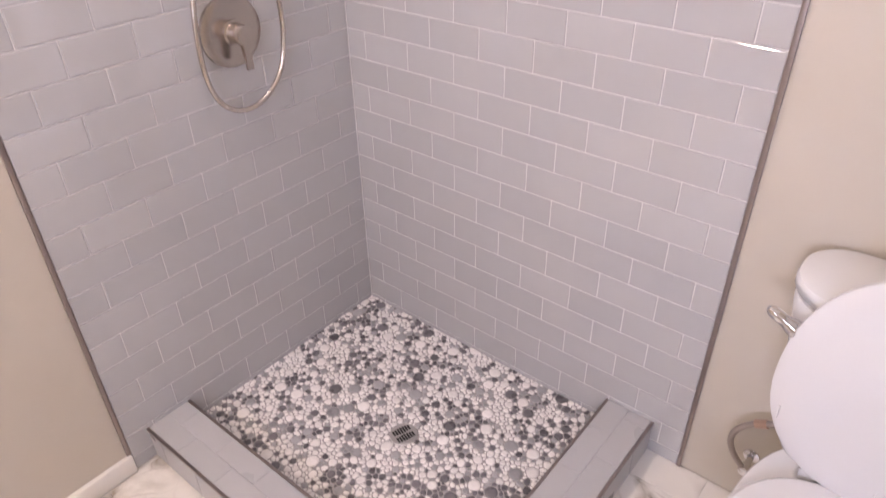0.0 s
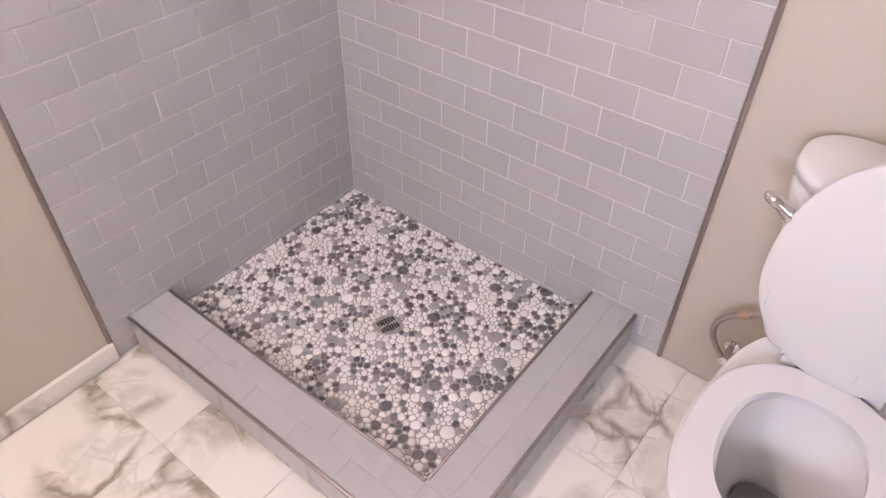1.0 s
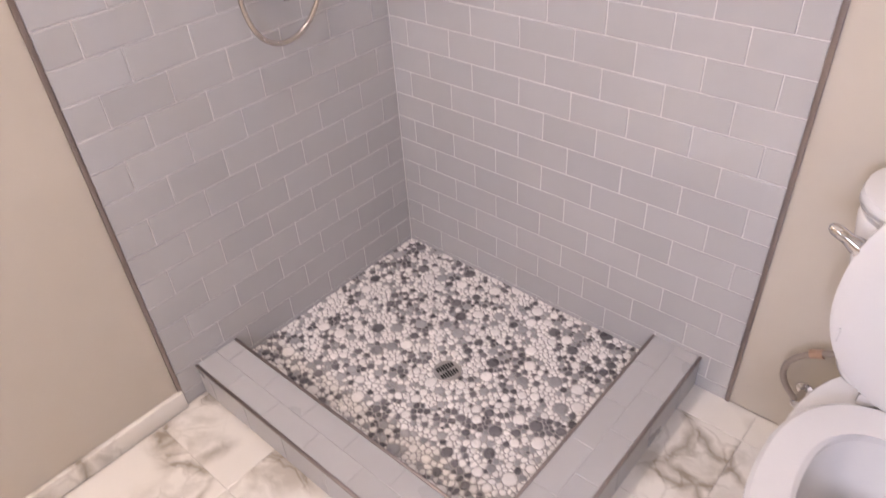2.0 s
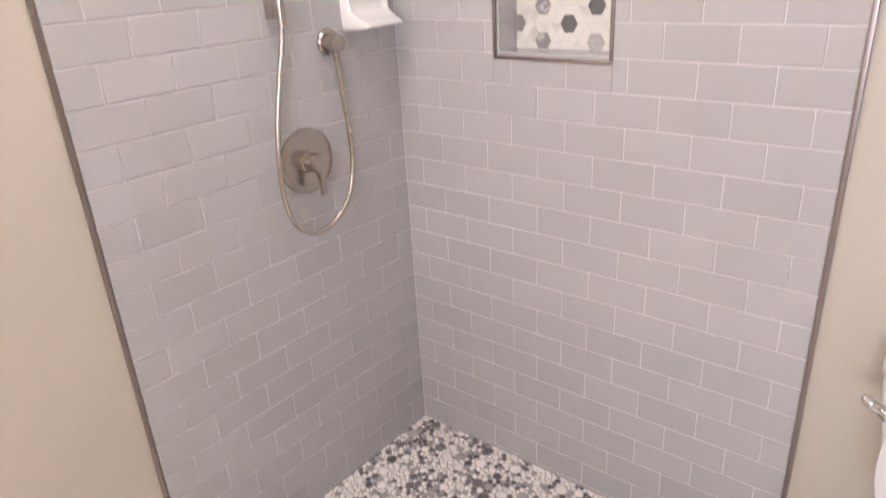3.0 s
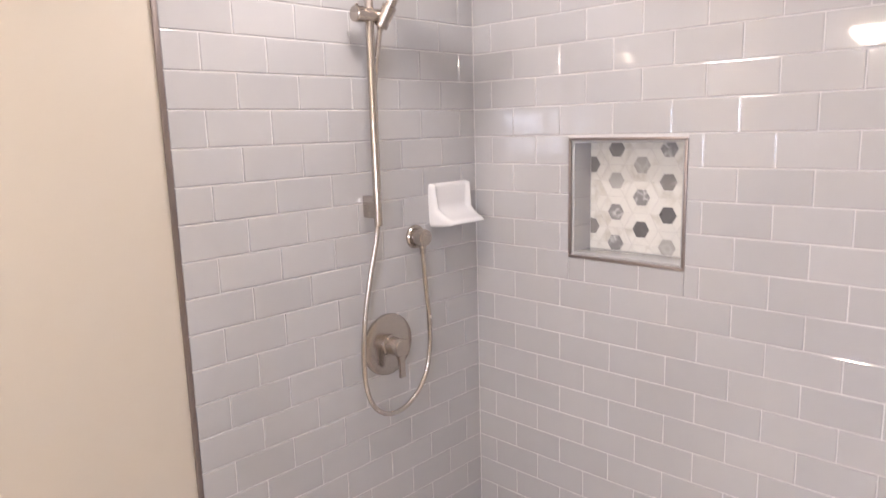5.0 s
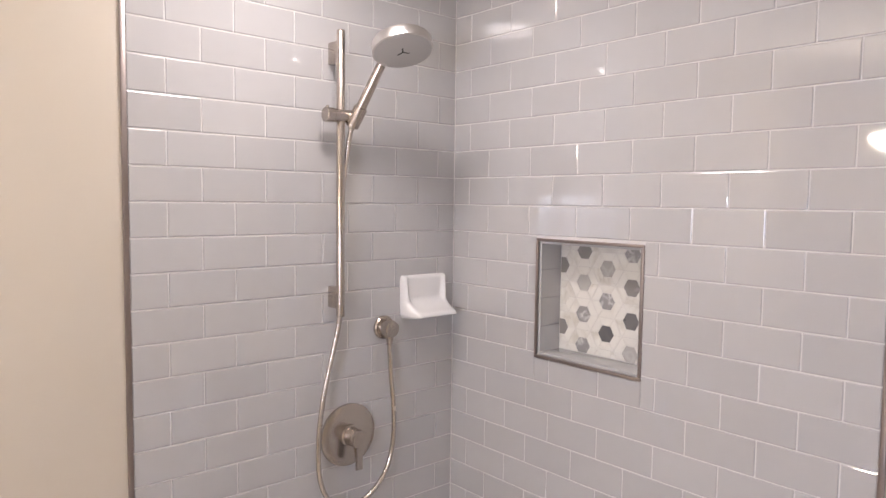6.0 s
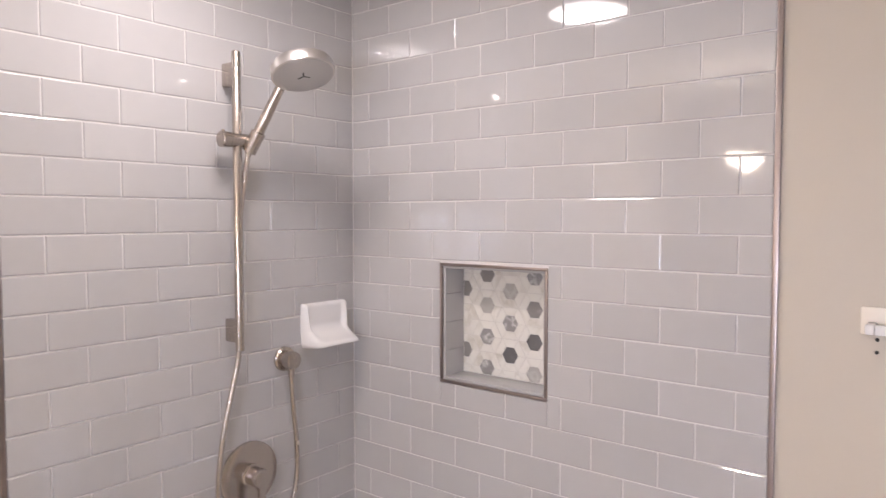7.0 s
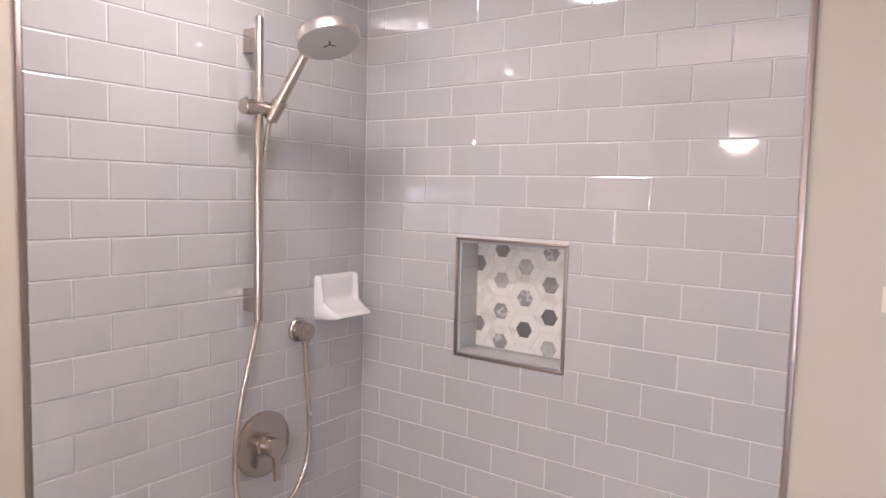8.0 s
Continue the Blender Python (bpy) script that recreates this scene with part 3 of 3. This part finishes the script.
# ceiling light over the shower
CL = Vector((0.420, -0.665, CEIL))
lamp_thing = thing("ceiling_light", CL, "round white flush ceiling light, lit", "ceiling light")
part("housing", turned(CL - Vector((0, 0, 0.0005)), (0, 0, -1), ((0, 0.152), (0.008, 0.152), (0.011, 0.148), (0.011, 0.135))), CEIL_M, lamp_thing)
part("diffuser", turned(CL - Vector((0, 0, 0.002)), (0, 0, -1), ((0, 0.1345), (0.008, 0.1345), (0.012, 0.120), (0.015, 0.06), (0.016, 0.004))), LAMP_GLOW, lamp_thing, "glowing frosted diffuser")
area("shower_lamp", look((CL.x, CL.y, CEIL - 0.022), (CL.x, CL.y, 0)), 0.19, 0.19, W_LAMP, (1.0, 0.93, 0.91), "DISK")

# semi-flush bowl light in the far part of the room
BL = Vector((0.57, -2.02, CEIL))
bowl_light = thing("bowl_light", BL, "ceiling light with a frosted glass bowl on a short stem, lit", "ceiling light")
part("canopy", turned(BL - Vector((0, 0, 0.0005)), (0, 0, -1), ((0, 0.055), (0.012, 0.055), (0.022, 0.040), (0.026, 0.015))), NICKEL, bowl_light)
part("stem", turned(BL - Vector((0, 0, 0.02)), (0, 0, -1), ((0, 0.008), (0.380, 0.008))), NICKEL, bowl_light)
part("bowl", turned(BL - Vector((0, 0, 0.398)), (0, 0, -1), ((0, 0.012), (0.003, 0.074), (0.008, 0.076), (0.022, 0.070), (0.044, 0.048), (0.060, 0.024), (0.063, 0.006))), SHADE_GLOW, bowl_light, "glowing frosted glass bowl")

# towel bar on the painted wall, with two old screw holes below
TBX, TBZ = 1.298, 1.517           # lower corner of the first plate
tb = thing("towel_bar", (TBX + 0.024, 0.006, TBZ + 0.02), "white flat towel bar on cream square plates", "towel bar")
for x in (TBX, TBX + 0.45):
    part("plate", boxed(x, x + 0.053, -0.004, 0.0055, TBZ, TBZ + 0.050, 0.003), TRIM_M, tb)
    part("post", boxed(x + 0.012, x + 0.027, -0.049, -0.003, TBZ + 0.006, TBZ + 0.024, 0.003), CERAMIC, tb)
part("bar", boxed(TBX + 0.0272, TBX + 0.4618, -0.047, -0.039, TBZ + 0.006, TBZ + 0.024, 0.002), CERAMIC, tb)
for z in (TBZ - 0.009, TBZ - 0.032):
    tagged(part("screw_hole", turned((TBX + 0.026, 0.0062, z), (0, -1, 0), ((0, 0.0036), (0.0006, 0.0034), (0.0008, 0.001)), 12), DARK), "small dark screw hole in the painted wall", "screw hole", group="screw holes under the towel bar")

# ---- toilet ----
TX = 1.515
toilet = thing("toilet", (TX, -0.35, 0), "white ceramic toilet with its seat lid raised", "toilet")


def oval(z, half, back, front, seg=48, power=2.3):
    """A toilet outline: wide at a third of its length, rounder at the front."""
    pts = []
    mid = back + (front - back) * 0.46
    for i in range(seg):
        a = 2 * math.pi * i / seg
        c, s = math.cos(a), math.sin(a)
        x = math.copysign(abs(c) ** (2 / power), c) * half
        s_ = math.copysign(abs(s) ** (2 / power), s)
        y = mid + (s_ * (back - mid) if s > 0 else -s_ * (front - mid))
        pts.append((TX + x, y, z))
    return pts


SEAT = 0.425
bm = rings(bmesh.new(), [oval(0.0, 0.115, -0.16, -0.56), oval(0.03, 0.112, -0.16, -0.555), oval(0.14, 0.105, -0.14, -0.54), oval(0.22, 0.125, -0.12, -0.585),
    oval(0.30, 0.160, -0.10, -0.650), oval(0.36, 0.178, -0.09, -0.690), oval(0.392, 0.183, -0.085, -0.700), oval(0.398, 0.180, -0.09, -0.697),
    oval(0.398, 0.124, -0.275, -0.640), oval(0.375, 0.122, -0.28, -0.635), oval(0.30, 0.108, -0.30, -0.600), oval(0.20, 0.075, -0.33, -0.500), oval(0.15, 0.055, -0.34, -0.440)])
part("bowl", bm, CERAMIC, toilet)
part("water", rings(bmesh.new(), [oval(0.152, 0.048, -0.345, -0.432), oval(0.176, 0.056, -0.345, -0.445)]), WATER, toilet, "dark still water")
seat_outer = lambda z, d: oval(z, 0.190 - d, -0.225 - d, -0.712 + d)
seat_inner = lambda z, d: oval(z, 0.113 + d, -0.290 - d, -0.630 + d)
bm = rings(bmesh.new(), [seat_inner(0.401, 0.004), seat_outer(0.401, 0.004), seat_outer(0.406, 0), seat_outer(0.417, 0), seat_outer(SEAT, 0.008), seat_inner(SEAT, 0.012), seat_inner(0.418, 0.002), seat_inner(0.401, 0.004)], False)
bmesh.ops.remove_doubles(bm, verts=bm.verts, dist=1e-5)
part("seat", bm, PLASTIC, toilet, "white plastic seat ring")


def lid():
    """The raised lid: an oval plate leaning back on the tank."""
    loops = []
    for d, inset in ((0.0, 0.010), (0.004, 0.0), (0.014, 0.0), (0.019, 0.008), (0.022, 0.05)):
        lp = []
        for x, y, z in oval(0, 0.191 - inset, inset, 0.492 - inset, 56, 2.15):
            lp.append((x, -0.226 + 0.008 * y / 0.5 - d, SEAT - 0.004 + y))
        loops.append(lp)
    return rings(bmesh.new(), loops)


part("lid", lid(), PLASTIC, toilet, "raised white plastic lid")
for x, z in ((1.352, 0.560), (1.545, 0.470)):
    part("bumper", boxed(x - 0.002, x + 0.002, -0.2478, -0.244, z - 0.016, z + 0.016, 0.0008), PLASTIC, toilet)
for x in (1.437, 1.593):
    hinge = part("hinge", boxed(x - 0.017, x + 0.017, -0.228, -0.196, SEAT - 0.022, SEAT + 0.012, 0.004), PLASTIC, toilet)
    part("pin", turned((x - 0.019, -0.222, SEAT + 0.006), (1, 0, 0), ((0, 0.006), (0.038, 0.006)), 12), CHROME, hinge, "chrome hinge pin")


def rounded_box(x0, x1, y0, y1, z0, z1, r, flare=0.0, taper=0.0):
    loops, mid = [], (x0 + x1) / 2
    for z, g in ((z0, 0.012), (z0 + 0.008, 0.003), (z0 + 0.02, 0), (z0 + (z1 - z0) * 0.35, 0), (z0 + (z1 - z0) * 0.65, 0), (z1 - 0.012, -flare), (z1 - 0.004, -flare + 0.003), (z1, -flare + 0.012)):
        lp = []
        for cx, cy, a0 in ((x1 - r, y1 - r, 0), (x0 + r, y1 - r, 90), (x0 + r, y0 + r, 180), (x1 - r, y0 + r, 270)):
            for k in range(7):
                a = radians(a0 + 15 * k)
                x = cx + math.cos(a) * (r - g)
                lp.append((mid + (x - mid) * (1 - taper * ((z1 - z) / (z1 - z0)) ** 1.3), cy + math.sin(a) * (r - g), z))
        loops.append(lp)
    return rings(bmesh.new(), loops)


part("tank", rounded_box(TX - 0.215, TX + 0.215, -0.195, 0.000, 0.398, 0.762, 0.085, 0.004, 0.26), CERAMIC, toilet)
part("tank_lid", rounded_box(TX - 0.224, TX + 0.224, -0.205, 0.003, 0.7635, 0.802, 0.092), CERAMIC, toilet)
part("flush_lever", turned((1.347, -0.218, 0.726), (-0.070, -0.006, 0.036), ((-0.004, 0.006), (0.002, 0.0135), (0.014, 0.0180), (0.026, 0.0165), (0.042, 0.0115), (0.056, 0.0120), (0.068, 0.0110), (0.076, 0.0065), (0.078, 0.002)), 20), CHROME, toilet, "chrome flush lever")
part("boss", turned((1.345, -0.1945, 0.722), (0, -1, 0), ((0, 0.017), (0.006, 0.016), (0.022, 0.012)), 20), CHROME, toilet, "chrome lever boss")

supply = thing("water_supply", (1.30, 0.0, 0.16), "braided supply hose with shut-off valve beside the toilet", "supply line")
part("hose", tube(((1.410, -0.075, 0.400), (1.395, -0.068, 0.372), (1.352, -0.055, 0.350), (1.306, -0.050, 0.318), (1.272, -0.050, 0.277), (1.265, -0.050, 0.235), (1.280, -0.050, 0.196), (1.306, -0.050, 0.168)), 0.0075), HOSE_M, supply)
part("coupling", turned((1.316, -0.051, 0.326), (0.9, 0, 0.5), ((-0.014, 0.011), (0.014, 0.011)), 8), COPPER, supply, "brass coupling nut")
part("stop_valve", turned((1.314, 0.0055, 0.158), (0, -1, 0), ((0, 0.020), (0.003, 0.019), (0.005, 0.008), (0.036, 0.008), (0.038, 0.013), (0.062, 0.013), (0.064, 0.009))), CHROME, supply, "chrome shut-off valve")

# ---- pieces: tiles, floor slabs, pebbles ----
tilt = random.Random(7)


def tile_at(parent, w, h, base, mat=None):
    wobble = Matrix.Rotation(tilt.gauss(0, 0.0016), 4, "X") @ Matrix.Rotation(tilt.gauss(0, 0.0016), 4, "Y")
    shared("tile", tile_mesh(w, h, mat), parent, base @ wobble)


# local tile axes to world: back wall faces -y, left wall faces +x
BACK = Matrix(((1, 0, 0), (0, 0, -1), (0, 1, 0))).to_4x4()
LEFT = Matrix(((0, 0, 1), (1, 0, 0), (0, 1, 0))).to_4x4()
for n in range(-21, 11):
    z0, z1 = max(LINE0 + n * COURSE, 0.0), min(LINE0 + (n + 1) * COURSE, CEIL)
    if z1 - z0 < 0.01:
        continue
    h, zc = z1 - z0 - GROUT, (z0 + z1) / 2
    for u0, u1 in spans(LEFT_END, 0.1425 if n % 2 else 0.064):
        tile_at(wall_left, u1 - u0 - GROUT, h, Matrix.Translation((0, -(u0 + u1) / 2, zc)) @ LEFT)
    for u0, u1 in spans(BACK_END, 0.0665 if n % 2 else 0.145):
        strips = [(u0 + GROUT / 2, u1 - GROUT / 2, z0 + GROUT / 2, z1 - GROUT / 2)]
        if z1 > NZ0 - E_ and z0 < NZ1 + E_ and u1 > NX0 - E_ and u0 < NX1 + E_:
            a, b, c, d = strips.pop()
            if a < NX0 - 0.016:
                strips.append((a, min(b, NX0 - E_ - 0.001), c, d))
            if b > NX1 + 0.016:
                strips.append((max(a, NX1 + E_ + 0.001), b, c, d))
            a, b = max(a, NX0 - E_), min(b, NX1 + E_)
            if b - a > 0.01:
                if c < NZ0 - 0.016:
                    strips.append((a, b, c, NZ0 - E_ - 0.001))
                if d > NZ1 + 0.016:
                    strips.append((a, b, NZ1 + E_ + 0.001, d))
        for a, b, c, d in strips:
            tile_at(wall_back, b - a, d - c, Matrix.Translation(((a + b) / 2, 0, (c + d) / 2)) @ BACK)

# curb cladding: two rows on top, one on the faces
TOP_X = Matrix.Identity(4)
TOP_Y = Matrix.Rotation(radians(90), 4, "Z")
midy, midx = (CURB_Y0 + CURB_Y1) / 2, (CURB_X0 + CURB_X1) / 2
for row, (y0, y1) in enumerate(((CURB_Y1 + 0.006, midy), (midy, CURB_Y0 - 0.006))):
    for u0, u1 in spans(CURB_X0 + 0.006 if row else CURB_X1 - 0.006, 0.06 if row else 0.135):
        tile_at(curb, u1 - u0 - 0.0005, y1 - y0 - 0.0004, Matrix.Translation(((u0 + u1) / 2, (y0 + y1) / 2, CURB_Z)) @ TOP_X, CURB_GLAZE)
for row, (x0, x1) in enumerate(((CURB_X0 + 0.006, midx), (midx, CURB_X1 - 0.006))):
    for u0, u1 in spans(-midy, 0.115 if not row else 0.038):
        tile_at(curb, u1 - u0 - 0.0008, x1 - x0 - 0.0004, Matrix.Translation(((x0 + x1) / 2, -(u0 + u1) / 2, CURB_Z)) @ TOP_Y, CURB_GLAZE)
FRONT = BACK
SIDE = LEFT
for u0, u1 in spans(CURB_X1, 0.06):
    tile_at(curb, u1 - u0 - GROUT, CURB_Z - 0.014, Matrix.Translation(((u0 + u1) / 2, CURB_Y1, (CURB_Z - 0.010) / 2)) @ FRONT, CURB_GLAZE)
for u0, u1 in spans(-CURB_Y1, 0.115):
    tile_at(curb, u1 - u0 - GROUT, CURB_Z - 0.014, Matrix.Translation((CURB_X1, -(u0 + u1) / 2, (CURB_Z - 0.010) / 2)) @ SIDE, CURB_GLAZE)
INX = Matrix(((0, 0, -1), (-1, 0, 0), (0, 1, 0))).to_4x4()
INY = Matrix(((-1, 0, 0), (0, 0, 1), (0, 1, 0))).to_4x4()
for u0, u1 in spans(-CURB_Y0, 0.115):
    tile_at(curb, u1 - u0 - GROUT, CURB_Z - 0.012 - PAN_Z + 0.01, Matrix.Translation((CURB_X0, -(u0 + u1) / 2, (CURB_Z - 0.012 + PAN_Z - 0.01) / 2)) @ INX, CURB_GLAZE)
for u0, u1 in spans(CURB_X0, 0.06):
    tile_at(curb, u1 - u0 - GROUT, CURB_Z - 0.012 - PAN_Z + 0.01, Matrix.Translation(((u0 + u1) / 2, CURB_Y0, (CURB_Z - 0.012 + PAN_Z - 0.01) / 2)) @ INY, CURB_GLAZE)

# marble floor slabs
SLAB_X, SLAB_Y = 0.3065, 0.3065
for i in range(-1, 8):
    for j in range(-9, 1):
        x0, x1 = max(0.0105 + i * SLAB_X, 0.0), min(0.0105 + (i + 1) * SLAB_X, ROOM_X)
        y0, y1 = max(-0.100 + j * SLAB_Y, ROOM_Y), min(-0.100 + (j + 1) * SLAB_Y, 0.004)
        if x1 - x0 < 0.03 or y1 - y0 < 0.03:
            continue
        me = tile_mesh(x1 - x0 - 0.0010, y1 - y0 - 0.0010, MARBLE, 0.001, 0.0029)
        shared("floor_tile", me, floor, Matrix.Translation(((x0 + x1) / 2, (y0 + y1) / 2, 0.0)))


# pebbles: weighted cells round packed centres, rounded and domed
def pebble_field(x0, x1, y0, y1, seed):
    r_ = random.Random(seed)
    cell = 0.02
    grid, out = {}, []

    def near(x, y, k=3):
        a, b = int(x / cell), int(y / cell)
        for i in range(a - k, a + k + 1):
            for j in range(b - k, b + k + 1):
                yield from grid.get((i, j), ())

    for radius, tries in (((0.0165, 0.0205), 900), ((0.0115, 0.0145), 2600), ((0.0080, 0.0102), 9000), ((0.0058, 0.0074), 22000), ((0.0044, 0.0052), 30000)):
        count = 0
        for _ in range(tries):
            r = r_.uniform(*radius)
            x, y = r_.uniform(x0, x1), r_.uniform(y0, y1)
            if r > 0.016 and count > 62 or 0.011 < r < 0.0150 and count > 150:
                break
            if math.hypot(x - DRAIN.x, y - DRAIN.y) < 0.041 + r * 0.9:
                continue
            gap = 0.86 if r < 0.009 else (1.0 if r < 0.011 else 1.12)
            if all((x - q[0]) ** 2 + (y - q[1]) ** 2 > ((r + q[2]) * gap) ** 2 for q in near(x, y)):
                out.append((x, y, r))
                grid.setdefault((int(x / cell), int(y / cell)), []).append((x, y, r))
                count += 1
    shapes = []
    for x, y, r in out:
        poly = [(x + math.cos(a) * r * 1.28, y + math.sin(a) * r * 1.28) for a in (math.pi / 7 * k for k in range(14))]
        stretch = r_.uniform(0.86, 1.0)
        for q in near(x, y):
            if q[0] == x and q[1] == y:
                continue
            dx, dy = q[0] - x, q[1] - y
            d = math.hypot(dx, dy)
            if d > r + q[2] + 0.03:
                continue
            lim = (d * d + r * r - q[2] * q[2]) / (2 * d) - 0.0012
            ux, uy = dx / d, dy / d
            new_poly = []
            for k, p in enumerate(poly):
                p2 = poly[(k + 1) % len(poly)]
                s1 = lim - ((p[0] - x) * ux + (p[1] - y) * uy)
                s2 = lim - ((p2[0] - x) * ux + (p2[1] - y) * uy)
                if s1 >= 0:
                    new_poly.append(p)
                if (s1 > 0) != (s2 > 0) and s1 != s2:
                    t = s1 / (s1 - s2)
                    new_poly.append((p[0] + (p2[0] - p[0]) * t, p[1] + (p2[1] - p[1]) * t))
            poly = new_poly
            if len(poly) < 3:
                break
        if len(poly) < 3:
            continue
        poly = [(min(max(px, x0), x1), min(max(py, y0), y1)) for px, py in poly]
        # round the outline into ten points
        for _ in range(2):
            poly = [q for k in range(len(poly)) for q in ((0.75 * poly[k][0] + 0.25 * poly[(k + 1) % len(poly)][0], 0.75 * poly[k][1] + 0.25 * poly[(k + 1) % len(poly)][1]),
                                                           (0.25 * poly[k][0] + 0.75 * poly[(k + 1) % len(poly)][0], 0.25 * poly[k][1] + 0.75 * poly[(k + 1) % len(poly)][1]))]
        count = 12 if r > 0.01 else 9
        poly = [poly[int(k * len(poly) / count)] for k in range(count)]
        shapes.append((x, y, r, poly))
    return shapes


def pebble_loops(x, y, r, poly):
    high = 0.0016 + 0.07 * r
    z = PAN_Z - 0.003
    return [[(x + (p[0] - x) * s, y + (p[1] - y) * s, z + dz) for p in poly] for s, dz in ((1.0, 0.0), (0.98, 0.0022), (0.80, 0.0022 + high * 0.75), (0.40, 0.0022 + high))]


pick = random.Random(11)
joined = bmesh.new()
singles = 0
for x, y, r, poly in pebble_field(0.001, CURB_X0 - 0.001, CURB_Y0 + 0.001, -0.001, 3):
    cloud = noise.noise((x * 9.0, y * 9.0, 3.0))
    v = pick.random() + cloud * 0.55
    if r > 0.016:
        kind = 0 if v < 0.52 else (1 if v < 0.82 else 2)
    elif r < 0.0055:
        kind = 0 if v < 0.78 else (1 if v < 0.92 else 2)
    else:
        kind = 0 if v < 0.57 else (1 if v < 0.76 else 2)
    if r > 0.0085 and x > 0.28 and y < -0.22 and singles < 298:
        singles += 1
        bm = rings(bmesh.new(), pebble_loops(x, y, r, poly))
        part("pebble", bm, (STONE_W1, STONE_G1, STONE_D1)[kind], pan)
        continue
    before = len(joined.faces)
    rings(joined, pebble_loops(x, y, r, poly))
    joined.faces.ensure_lookup_table()
    for k in range(before, len(joined.faces)):
        joined.faces[k].material_index = kind
tagged(part("pebbles", joined, (STONE_W, STONE_G, STONE_D), pan), kind="stuff")
